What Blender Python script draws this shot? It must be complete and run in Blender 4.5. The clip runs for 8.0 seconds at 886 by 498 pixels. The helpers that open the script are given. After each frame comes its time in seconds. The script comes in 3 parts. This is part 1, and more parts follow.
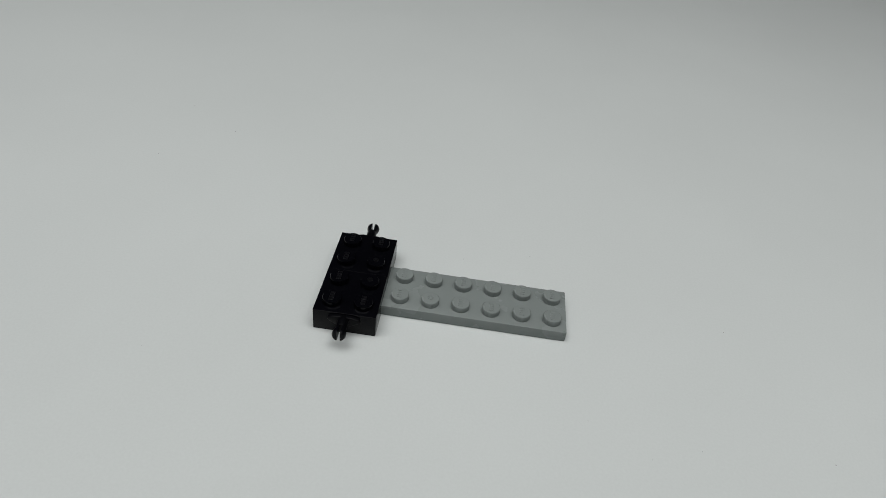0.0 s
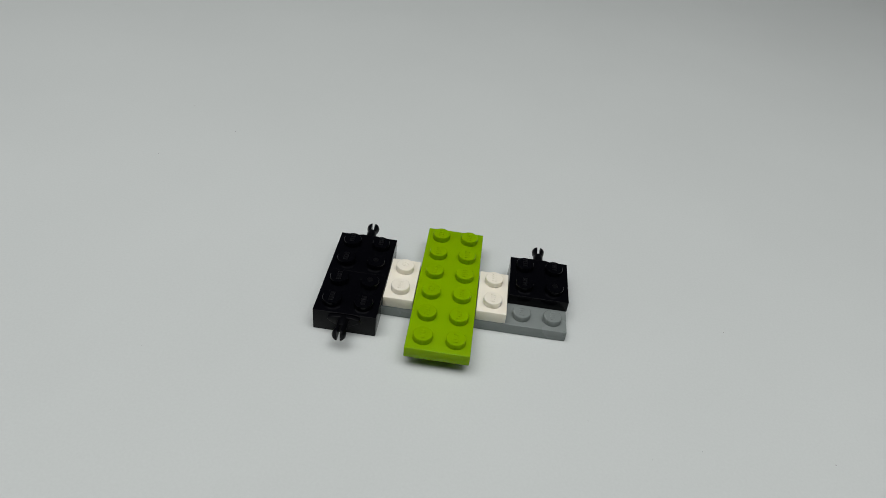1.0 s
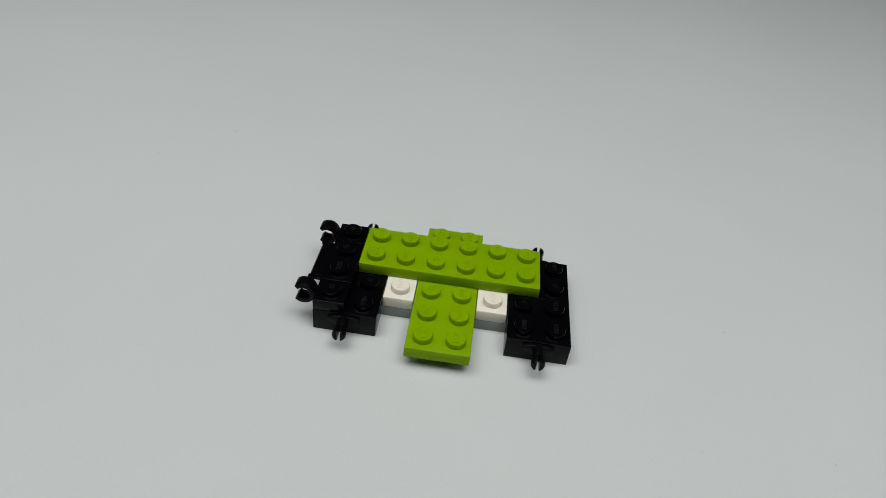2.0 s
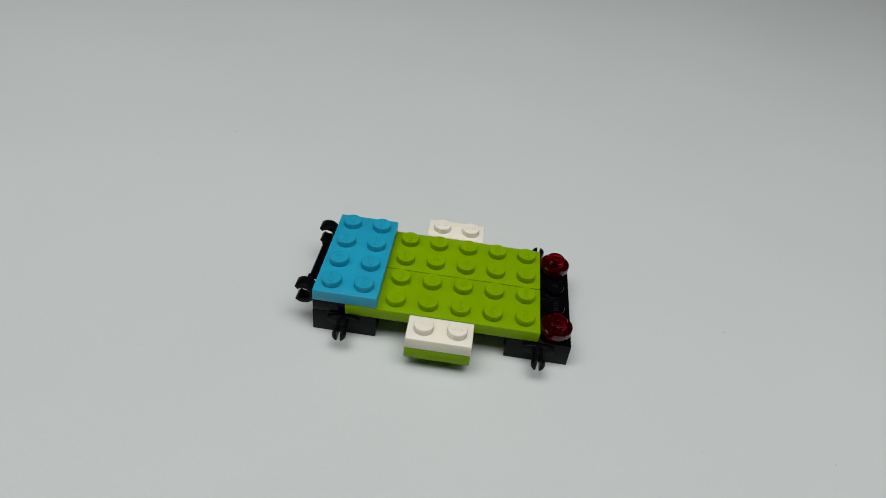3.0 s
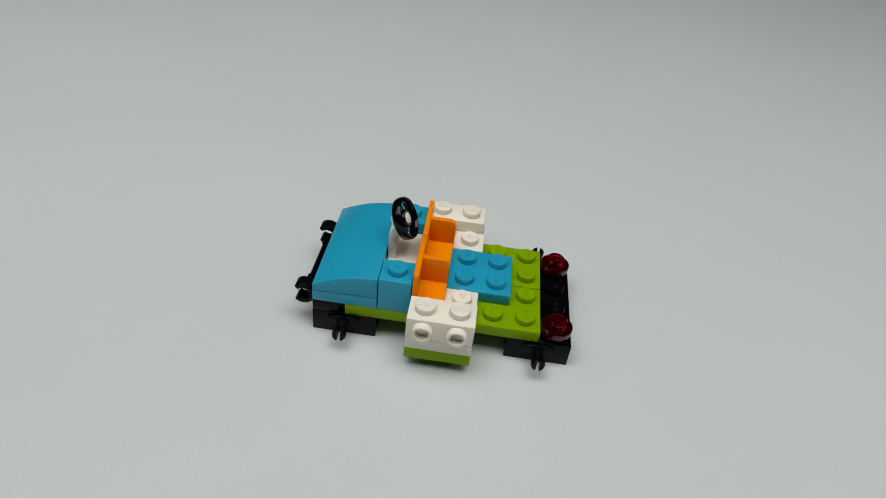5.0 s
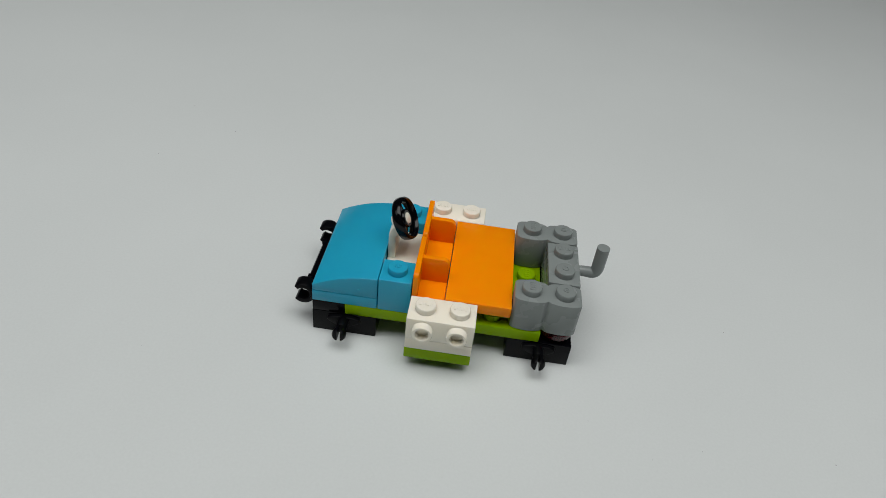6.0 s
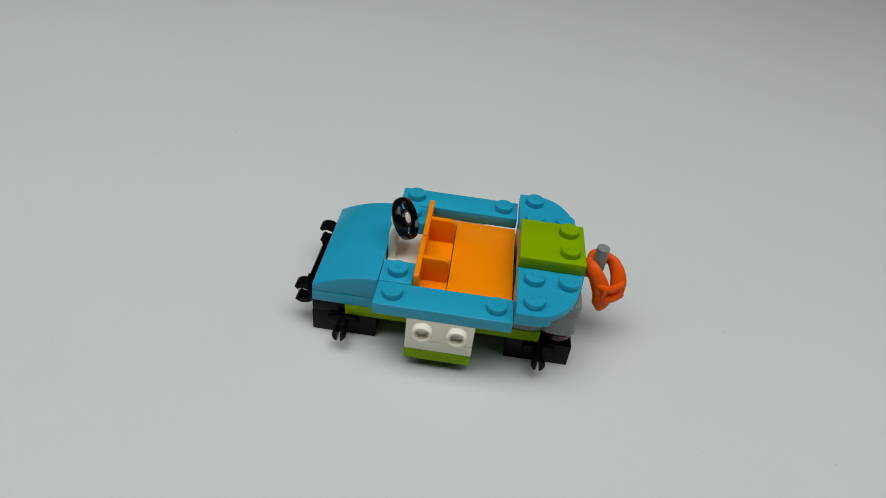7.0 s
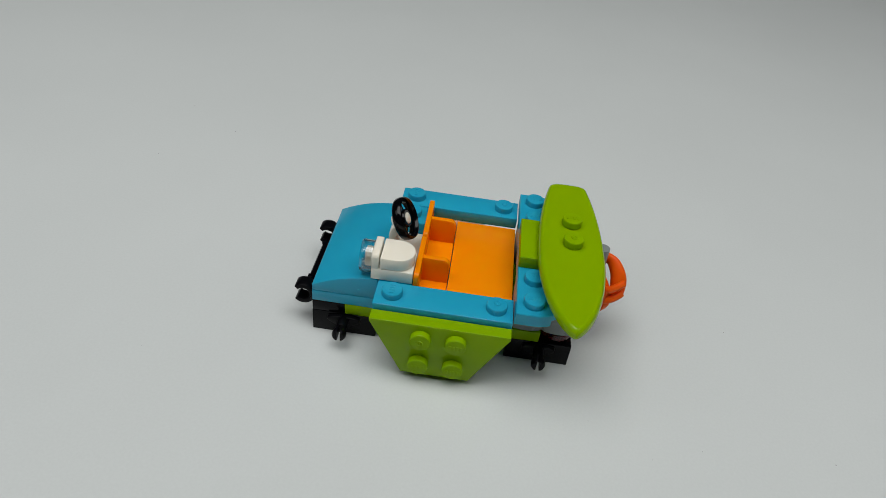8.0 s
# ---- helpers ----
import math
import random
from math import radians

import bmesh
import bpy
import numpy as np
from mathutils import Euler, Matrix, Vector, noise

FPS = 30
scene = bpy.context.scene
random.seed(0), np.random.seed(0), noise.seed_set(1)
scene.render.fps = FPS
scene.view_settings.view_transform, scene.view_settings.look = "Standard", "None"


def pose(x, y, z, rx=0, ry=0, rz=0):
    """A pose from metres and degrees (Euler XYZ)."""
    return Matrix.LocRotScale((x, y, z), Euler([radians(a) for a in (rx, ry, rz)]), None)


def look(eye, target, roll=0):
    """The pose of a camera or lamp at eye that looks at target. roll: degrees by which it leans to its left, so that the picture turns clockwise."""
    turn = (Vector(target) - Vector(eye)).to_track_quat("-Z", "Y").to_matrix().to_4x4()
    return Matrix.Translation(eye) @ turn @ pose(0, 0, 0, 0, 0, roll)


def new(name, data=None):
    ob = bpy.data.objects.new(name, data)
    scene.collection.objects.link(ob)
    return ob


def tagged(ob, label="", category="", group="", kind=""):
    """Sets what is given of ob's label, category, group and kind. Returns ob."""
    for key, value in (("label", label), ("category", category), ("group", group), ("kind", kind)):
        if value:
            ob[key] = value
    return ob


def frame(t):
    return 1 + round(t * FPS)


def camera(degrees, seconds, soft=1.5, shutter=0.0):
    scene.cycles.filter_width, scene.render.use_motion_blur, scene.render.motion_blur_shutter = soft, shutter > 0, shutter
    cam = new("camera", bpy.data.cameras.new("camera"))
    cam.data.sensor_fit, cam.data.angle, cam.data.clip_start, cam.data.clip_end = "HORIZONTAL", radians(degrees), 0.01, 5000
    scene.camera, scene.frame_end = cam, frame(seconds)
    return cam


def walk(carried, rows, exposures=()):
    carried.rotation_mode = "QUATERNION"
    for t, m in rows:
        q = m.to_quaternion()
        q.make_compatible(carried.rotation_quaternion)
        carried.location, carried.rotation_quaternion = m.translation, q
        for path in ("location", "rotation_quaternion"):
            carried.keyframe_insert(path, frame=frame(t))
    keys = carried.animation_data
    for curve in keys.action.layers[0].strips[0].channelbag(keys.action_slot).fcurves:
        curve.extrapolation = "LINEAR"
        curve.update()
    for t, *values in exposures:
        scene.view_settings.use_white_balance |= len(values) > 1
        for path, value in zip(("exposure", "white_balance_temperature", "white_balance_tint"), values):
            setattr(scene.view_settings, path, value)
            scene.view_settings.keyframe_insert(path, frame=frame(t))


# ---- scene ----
# A toy car is built brick by brick on a sheet of pale paper. One stud pitch is 8 mm, one plate 3.2 mm.
P, H, GAP = 0.008, 0.0032, 0.0001
STUD_R, STUD_H = 0.0024, 0.0017
OX, OY = -0.032, -0.008                      # where stud 0, 0 of the base plate lies

cam = camera(67.56, 8.0, soft=0.5)
CAM = Matrix(((0.98917, -0.14408, 0.02809, 0.00226),
              (0.11155, 0.61334, -0.78191, -0.13047),
              (0.09543, 0.77657, 0.62276, 0.12218),
              (0, 0, 0, 1)))
walk(cam, [(0.0, CAM), (8.0, CAM)])

# ---- light ----
world = bpy.data.worlds.new("world")
scene.world = world
world.use_nodes = True
world.node_tree.nodes["Background"].inputs[0].default_value = (0.9, 0.95, 1.0, 1)
world.node_tree.nodes["Background"].inputs[1].default_value = 0.3


def panel_lamp(name, eye, target, size_x, size_y, watts, color):
    data = bpy.data.lights.new(name, "AREA")
    data.shape, data.size, data.size_y, data.energy, data.color = "RECTANGLE", size_x, size_y, watts, color
    ob = new(name, data)
    ob.matrix_world = look(eye, target)
    return ob


panel_lamp("ceiling_lamp", (-0.03, -0.09, 0.74), (-0.03, -0.02, 0), 0.78, 0.46, 4.65, (1.0, 1.0, 0.99))
panel_lamp("left_lamp", (-0.46, -0.16, 0.56), (0.0, -0.02, 0), 0.26, 0.36, 0.42, (1.0, 1.0, 0.99))
panel_lamp("right_lamp", (0.42, -0.12, 0.56), (0.0, -0.02, 0), 0.26, 0.36, 0.36, (1.0, 1.0, 0.99))
scene.view_settings.exposure = 0.0


# ---- materials ----
def plastic(name, rgb, rough=0.28, spec=0.17, trans=0.0, mottle=0.07, relief=0.05, depth=0.0):
    m = bpy.data.materials.new(name)
    m.use_nodes = True
    nt = m.node_tree
    b = nt.nodes["Principled BSDF"]
    b.inputs["IOR"].default_value = 1.53
    b.inputs["Specular IOR Level"].default_value = spec
    b.inputs["Transmission Weight"].default_value = trans
    if depth:                                # light soaks this far into the moulding
        b.inputs["Subsurface Weight"].default_value = 0.5
        b.inputs["Subsurface Scale"].default_value = depth
        top = max(rgb)
        b.inputs["Subsurface Radius"].default_value = [0.35 + 0.65 * c / top for c in rgb]
    co = nt.nodes.new("ShaderNodeTexCoord")
    info = nt.nodes.new("ShaderNodeObjectInfo")
    fine, broad = nt.nodes.new("ShaderNodeTexNoise"), nt.nodes.new("ShaderNodeTexNoise")
    fine.inputs["Scale"].default_value, fine.inputs["Detail"].default_value = 2200, 4
    broad.inputs["Scale"].default_value, broad.inputs["Detail"].default_value = 140, 3
    for n in (fine, broad):
        nt.links.new(co.outputs["Object"], n.inputs["Vector"])
    # colour: a faint drift within a moulding and from piece to piece
    mix = nt.nodes.new("ShaderNodeMix")
    mix.data_type = "RGBA"
    mix.inputs["A"].default_value = (*[c * (1 - mottle) for c in rgb], 1)
    mix.inputs["B"].default_value = (*[min(1, c * (1 + mottle)) for c in rgb], 1)
    add = nt.nodes.new("ShaderNodeMath")
    add.operation = "MULTIPLY_ADD"
    add.inputs[1].default_value = 0.6
    nt.links.new(broad.outputs["Fac"], add.inputs[0])
    half = nt.nodes.new("ShaderNodeMath")
    half.operation = "MULTIPLY"
    half.inputs[1].default_value = 0.4
    nt.links.new(info.outputs["Random"], half.inputs[0])
    nt.links.new(half.outputs[0], add.inputs[2])
    nt.links.new(add.outputs[0], mix.inputs["Factor"])
    nt.links.new(mix.outputs["Result"], b.inputs["Base Color"])
    # gloss: handling marks
    ran = nt.nodes.new("ShaderNodeMapRange")
    ran.inputs["To Min"].default_value, ran.inputs["To Max"].default_value = rough * 0.75, rough * 1.3
    nt.links.new(broad.outputs["Fac"], ran.inputs["Value"])
    nt.links.new(ran.outputs["Result"], b.inputs["Roughness"])
    bump = nt.nodes.new("ShaderNodeBump")
    bump.inputs["Strength"].default_value, bump.inputs["Distance"].default_value = relief, 0.0001
    nt.links.new(fine.outputs["Fac"], bump.inputs["Height"])
    nt.links.new(bump.outputs["Normal"], b.inputs["Normal"])
    return m


BLACK = plastic("black_plastic", (0.0018, 0.0019, 0.0030), 0.17, spec=0.11)
SHINY = plastic("glossy_black_plastic", (0.0018, 0.0019, 0.0030), 0.13, spec=0.22)
SATIN = plastic("satin_black_plastic", (0.0022, 0.0023, 0.0032), 0.34, spec=0.08)
GREY = plastic("grey_plastic", (0.212, 0.237, 0.230), 0.26, spec=0.32)
WHITE = plastic("white_plastic", (0.86, 0.815, 0.70), 0.22, mottle=0.015, depth=0.0008)
LIME = plastic("lime_plastic", (0.224, 0.388, 0.0002), 0.23, spec=0.10, depth=0.0008)
GLOSS = plastic("glossy_lime_plastic", (0.230, 0.385, 0.0003), 0.08, spec=0.18, depth=0.0008)
AZURE = plastic("azure_plastic", (0.016, 0.350, 0.530), 0.22, spec=0.33, depth=0.0007)
ORANGE = plastic("light_orange_plastic", (0.93, 0.266, 0.0006), 0.22, depth=0.0007)
VEST = plastic("orange_rubbery_plastic", (0.84, 0.108, 0.002), 0.40, depth=0.0008)
RED = plastic("transparent_red_plastic", (0.38, 0.002, 0.012), 0.06, spec=0.25, trans=0.95, mottle=0.02, relief=0.0)
CLEAR = plastic("transparent_clear_plastic", (0.93, 0.96, 0.97), 0.03, spec=0.5, trans=1.0, mottle=0.01, relief=0.0)


# raised marks a tenth of a millimetre high; all but the black too thin for light to soak in
# black marks: a paler, shinier black, their gleam partly put into the colour
MARKING = {"black_plastic": plastic("black_marking_gleam", (0.0030, 0.0031, 0.0042), 0.3, spec=0.3),
           "white_plastic": plastic("white_marking", (0.86, 0.815, 0.70), 0.22, mottle=0.015),
           "lime_plastic": plastic("lime_marking", (0.224, 0.388, 0.0002), 0.23, spec=0.10),
           "azure_plastic": plastic("azure_marking", (0.016, 0.350, 0.530), 0.22, spec=0.33)}


def paper():
    m = bpy.data.materials.new("pale_grey_paper")
    m.use_nodes = True
    nt = m.node_tree
    b = nt.nodes["Principled BSDF"]
    b.inputs["Roughness"].default_value = 0.75
    b.inputs["Specular IOR Level"].default_value = 0.25
    co = nt.nodes.new("ShaderNodeTexCoord")
    fine, broad = nt.nodes.new("ShaderNodeTexNoise"), nt.nodes.new("ShaderNodeTexNoise")
    fine.inputs["Scale"].default_value, fine.inputs["Detail"].default_value = 1500, 5
    broad.inputs["Scale"].default_value, broad.inputs["Detail"].default_value = 14, 4
    mix = nt.nodes.new("ShaderNodeMix")
    mix.data_type = "RGBA"
    mix.inputs["A"].default_value, mix.inputs["B"].default_value = (0.565, 0.594, 0.586, 1), (0.664, 0.698, 0.689, 1)
    blend = nt.nodes.new("ShaderNodeMath")
    blend.operation = "MULTIPLY_ADD"
    blend.inputs[1].default_value = 0.5
    scale = nt.nodes.new("ShaderNodeMath")
    scale.operation = "MULTIPLY"
    scale.inputs[1].default_value = 0.5
    for n in (fine, broad):
        nt.links.new(co.outputs["Object"], n.inputs["Vector"])
    nt.links.new(fine.outputs["Fac"], blend.inputs[0])
    nt.links.new(broad.outputs["Fac"], scale.inputs[0])
    nt.links.new(scale.outputs[0], blend.inputs[2])
    nt.links.new(blend.outputs[0], mix.inputs["Factor"])
    nt.links.new(mix.outputs["Result"], b.inputs["Base Color"])
    bump = nt.nodes.new("ShaderNodeBump")
    bump.inputs["Strength"].default_value, bump.inputs["Distance"].default_value = 0.05, 0.0002
    nt.links.new(fine.outputs["Fac"], bump.inputs["Height"])
    nt.links.new(bump.outputs["Normal"], b.inputs["Normal"])
    return m


PAPER = paper()
PLASTER = plastic("dark_wall_paint", (0.05, 0.05, 0.055), 0.8, spec=0.2, mottle=0.04, relief=0.1)


# ---- mesh helpers ----
def mesh_of(name, bm, material, sharp=35):
    bmesh.ops.recalc_face_normals(bm, faces=bm.faces)
    me = bpy.data.meshes.new(name)
    bm.to_mesh(me)
    bm.free()
    me.materials.append(material)
    me.polygons.foreach_set("use_smooth", [True] * len(me.polygons))
    me.set_sharp_from_angle(angle=radians(sharp))
    return me


def part(name, bm, material, parent, label=""):
    """One mesh object under a thing or a part."""
    ob = new(name, bm if isinstance(bm, bpy.types.Mesh) else mesh_of(name, bm, material))
    ob.parent = parent
    return tagged(ob, label)


def round_edges(bm, width, segments=2, over=30):
    edges = [e for e in bm.edges if len(e.link_faces) == 2 and e.calc_face_angle(0) > radians(over)]
    if edges:
        bmesh.ops.bevel(bm, geom=edges, offset=width, segments=segments, profile=0.5, affect="EDGES", clamp_overlap=True)
    return bm


def block(x0, y0, z0, x1, y1, z1, bevel=0.00024, hollow=0.0):
    """A box with rounded edges; hollow: the thickness of its top where it is open below."""
    bm = bmesh.new()
    bmesh.ops.create_cube(bm, size=1, matrix=Matrix.Translation(((x0 + x1) / 2, (y0 + y1) / 2, (z0 + z1) / 2))
                          @ Matrix.Diagonal((x1 - x0, y1 - y0, z1 - z0, 1)))
    round_edges(bm, bevel)
    if hollow:
        low = min(bm.faces, key=lambda f: f.calc_center_median().z - f.calc_area() * 1e3)
        bmesh.ops.inset_region(bm, faces=[low], thickness=0.0013)
        for v in low.verts:
            v.co.z = z1 - hollow
    return bm


def prism(outline, axis, low, high, bevel=0.00018, over=30):
    """An outline of two coordinates drawn along axis 0, 1 or 2 (x: y, z; y: x, z; z: x, y)."""
    bm = bmesh.new()
    order = {0: (2, 0, 1), 1: (0, 2, 1), 2: (0, 1, 2)}[axis]
    rings = []
    for w in (low, high):
        ring = []
        for a, b in outline:
            raw = (a, b, w)
            ring.append(bm.verts.new([raw[order[0]], raw[order[1]], raw[order[2]]] if axis else (w, a, b)))
        rings.append(ring)
    n = len(outline)
    bm.faces.new(rings[0]), bm.faces.new(rings[1])
    for i in range(n):
        bm.faces.new((rings[0][i], rings[0][(i + 1) % n], rings[1][(i + 1) % n], rings[1][i]))
    bmesh.ops.recalc_face_normals(bm, faces=bm.faces)
    return round_edges(bm, bevel, 2, over) if bevel else bm


def lathe(profile, steps=32, m=None, closed=False):
    """A profile of radius, height turned about z; radius 0 closes an end. closed: a ring's cross section."""
    bm = bmesh.new()
    rings = []
    for r, z in profile:
        if r < 1e-9:
            rings.append([bm.verts.new((0, 0, z))])
        else:
            rings.append([bm.verts.new((r * math.cos(math.tau * i / steps), r * math.sin(math.tau * i / steps), z)) for i in range(steps)])
    pairs = list(zip(rings, rings[1:])) + ([(rings[-1], rings[0])] if closed else [])
    for a, b in pairs:
        for i in range(steps):
            j = (i + 1) % steps
            if len(a) == 1 and len(b) == 1:
                continue
            if len(a) == 1:
                bm.faces.new((a[0], b[i], b[j]))
            elif len(b) == 1:
                bm.faces.new((a[i], a[j], b[0]))
            else:
                bm.faces.new((a[i], a[j], b[j], b[i]))
    if m is not None:
        bmesh.ops.transform(bm, matrix=m, verts=bm.verts)
    return bm


def rod(r, h, bevel=0.0002, steps=28, m=None):
    b = bevel
    return lathe([(0, 0), (r - b, 0), (r - b * 0.3, b * 0.3), (r, b), (r, h - b), (r - b * 0.3, h - b * 0.3), (r - b, h), (0, h)], steps, m)


def sweep(points, sizes, flat=1.0, steps=12, side=(0, 1, 0)):
    """A tube through points with a radius at each; flat: its other half-width over the radius, across side."""
    bm = bmesh.new()
    pts = [Vector(p) for p in points]
    rings = []
    for k, p in enumerate(pts):
        along = (pts[min(k + 1, len(pts) - 1)] - pts[max(k - 1, 0)]).normalized()
        u = (Vector(side) - along * Vector(side).dot(along)).normalized()
        v = along.cross(u)
        rings.append([bm.verts.new(p + u * (sizes[k] * flat * math.cos(math.tau * i / steps)) + v * (sizes[k] * math.sin(math.tau * i / steps)))
                      for i in range(steps)])
    for a, b in zip(rings, rings[1:]):
        for i in range(steps):
            j = (i + 1) % steps
            bm.faces.new((a[i], a[j], b[j], b[i]))
    bm.faces.new(rings[0]), bm.faces.new(rings[-1])
    return bm


def glide(points, n=6):
    """Points of a smooth curve through the given ones."""
    pts = [Vector(p) for p in points]
    pts = [2 * pts[0] - pts[1], *pts, 2 * pts[-1] - pts[-2]]
    out = []
    for a, b, c, d in zip(pts, pts[1:], pts[2:], pts[3:]):
        for i in range(n):
            t = i / n
            out.append(0.5 * (2 * b + (c - a) * t + (2 * a - 5 * b + 4 * c - d) * t * t + (3 * b - a - 3 * c + d) * t ** 3))
    return out + [pts[-2]]


def merge(*bms):
    whole = bmesh.new()
    for bm in bms:
        me = bpy.data.meshes.new("tmp")
        bm.to_mesh(me)
        bm.free()
        whole.from_mesh(me)
        bpy.data.meshes.remove(me)
    return whole


# ---- studs ----
STUD, MARK, DOT = {}, {}, {}


def stud(parent, x, y, z, material, turn=0, dot=False, tilt=None):
    """A stud with its raised maker's mark, drawn as plain bars; dot: the round mark of the mould."""
    key = material.name
    if key not in STUD:
        h = STUD_H + 0.0001
        STUD[key] = mesh_of("stud", lathe([(0, 0), (STUD_R, 0), (STUD_R, h - 0.00038), (0.00235, h - 0.00024), (0.00225, h - 0.00013), (0.00210, h - 0.0001), (0.0016, h - 0.00005), (0.0008, h - 0.000012), (0, h)], 36), material)
        thin = MARKING.get(key, material)
        bars = [block(a, -0.0006, -0.00006, a + 0.0006, 0.0006, 0.00006, 0.00003) for a in (-0.00153, -0.00071, 0.00011, 0.00093)]
        MARK[key] = mesh_of("maker_mark", merge(*bars), thin)
        DOT[key] = mesh_of("mould_dot", lathe([(0, 0.00016), (0.00022, 0.00015), (0.0003, 0.00002), (0.0005, 0.00002), (0.00058, 0.00016), (0.00072, 0.00016), (0.0008, -0.00002)], 18), thin)
    m = Matrix.Translation((x, y, z)) @ (tilt or Matrix()) @ Matrix.Translation((0, 0, -0.0001)) @ pose(0, 0, 0, 0, 0, turn)
    ob = part("stud", STUD[key], material, parent)
    ob.matrix_local = m
    up = Matrix.Translation((0, 0, STUD_H + 0.0001))
    name, mesh = ("mould_dot", DOT[key]) if dot else ("maker_mark", MARK[key])
    part(name, mesh, material, ob).matrix_local = up
    return ob


THINGS = []                                  # each thing with its place in the car and the time at which it is put there


def thing(name, x, y, z, when, label, category, group="", lift=0.0):
    """An Empty at the corner of a piece, in studs and plates. lift: how far its lowest part hangs below that."""
    ob = new(name)
    ob.empty_display_size = 0.004
    ob.matrix_world = pose(OX + x * P, OY + y * P, z * H)
    tagged(ob, label, category, group)
    THINGS.append((ob, when, lift))
    return ob


def plate(nx, ny, x, y, z, when, material, name, label, category, height=1, studs=None, turn=0, dots=(), group=""):
    root = thing(name, x, y, z, when, label, category, group)
    h = height * H
    part("body", block(GAP, GAP, 0, nx * P - GAP, ny * P - GAP, h, hollow=0.001), material, root)
    for i in range(nx):
        for j in range(ny):
            if studs is None or (i, j) in studs:
                stud(root, (i + 0.5) * P, (j + 0.5) * P, h, material, turn, (i, j) in dots)
    return root


# ---- the room ----
def structure(name, bm, material, label):
    return tagged(new(name, mesh_of(name, bm, material)), label, "structure", kind="structure")


def sheet():
    """A paper sheet that lies flat."""
    bm = bmesh.new()
    rows = [(-0.8, 0.0), (-0.4, 0.0), (0.0, 0.0), (0.4, 0.0), (0.8, 0.0)]
    xs = [-0.8, -0.4, 0.0, 0.4, 0.8]
    grid = [[[bm.verts.new((x, y, z - d)) for x in xs] for y, z in rows] for d in (0.0, 0.0006)]
    for g in grid:
        for a, b in zip(g, g[1:]):
            for i in range(len(xs) - 1):
                bm.faces.new((a[i], a[i + 1], b[i + 1], b[i]))
    n, last = len(rows), len(xs) - 1
    for k in range(n - 1):
        for i in (0, last):
            bm.faces.new((grid[0][k][i], grid[0][k + 1][i], grid[1][k + 1][i], grid[1][k][i]))
    for k in (0, n - 1):
        for i in range(last):
            bm.faces.new((grid[0][k][i], grid[0][k][i + 1], grid[1][k][i + 1], grid[1][k][i]))
    ob = new("paper_sheet", mesh_of("paper_sheet", bm, PAPER))
    return tagged(ob, "pale grey matte paper sheet lying flat", "backdrop", kind="structure")


sheet()
structure("floor", block(-0.9, -0.9, -0.06, 0.9, 0.9, -0.004, 0.001), PLASTER, "plain dark grey floor under the sheet")
structure("wall_north", block(-0.9, 0.9, -0.06, 0.9, 0.96, 0.95, 0.001), PLASTER, "plain dark grey painted wall")
structure("wall_south", block(-0.9, -0.96, -0.06, 0.9, -0.9, 0.95, 0.001), PLASTER, "plain dark grey painted wall")
structure("wall_east", block(0.9, -0.96, -0.06, 0.96, 0.96, 0.95, 0.001), PLASTER, "plain dark grey painted wall")
structure("wall_west", block(-0.96, -0.96, -0.06, -0.9, 0.96, 0.95, 0.001), PLASTER, "plain dark grey painted wall")
structure("ceiling", block(-0.96, -0.96, 0.95, 0.96, 0.96, 1.0, 0.001), PLASTER, "plain dark grey painted ceiling")


def dust():
    """Specks and short fibres lying on the paper."""
    rng = random.Random(4)
    bm = bmesh.new()
    spots = [(-0.0840, 0.0726, 0.00016), (0.0031, 0.0196, 0.00009), (0.0227, 0.0254, 0.00008), (0.0926, -0.0339, 0.00009), (0.0366, -0.0321, 0.00007), (-0.1049, 0.0871, 0.00011), (-0.0695, -0.0299, 0.00006), (0.1386, 0.2240, 0.00012), (-0.1796, 0.1737, 0.00018), (-0.0674, -0.0482, 0.00006), (0.0622, -0.0358, 0.00006), (-0.1027, 0.0516, 0.00009), (-0.1258, 0.1898, 0.00012), (-0.0993, 0.1283, 0.00013), (0.0757, 0.0045, 0.00009), (0.0504, -0.0400, 0.00006)]
    for x, y, r in spots:
        bmesh.ops.create_icosphere(bm, subdivisions=1, radius=r, matrix=Matrix.Translation((x, y, r * 0.4)) @ pose(0, 0, 0, 0, 0, rng.uniform(0, 180))
                                   @ Matrix.Diagonal((rng.uniform(1, 2.2), 1, 0.4, 1)))
    ob = new("dust_specks", mesh_of("dust_specks", bm, PLASTER))
    return tagged(ob, "tiny dark dust specks scattered on the paper", "dust", kind="stuff")


dust()

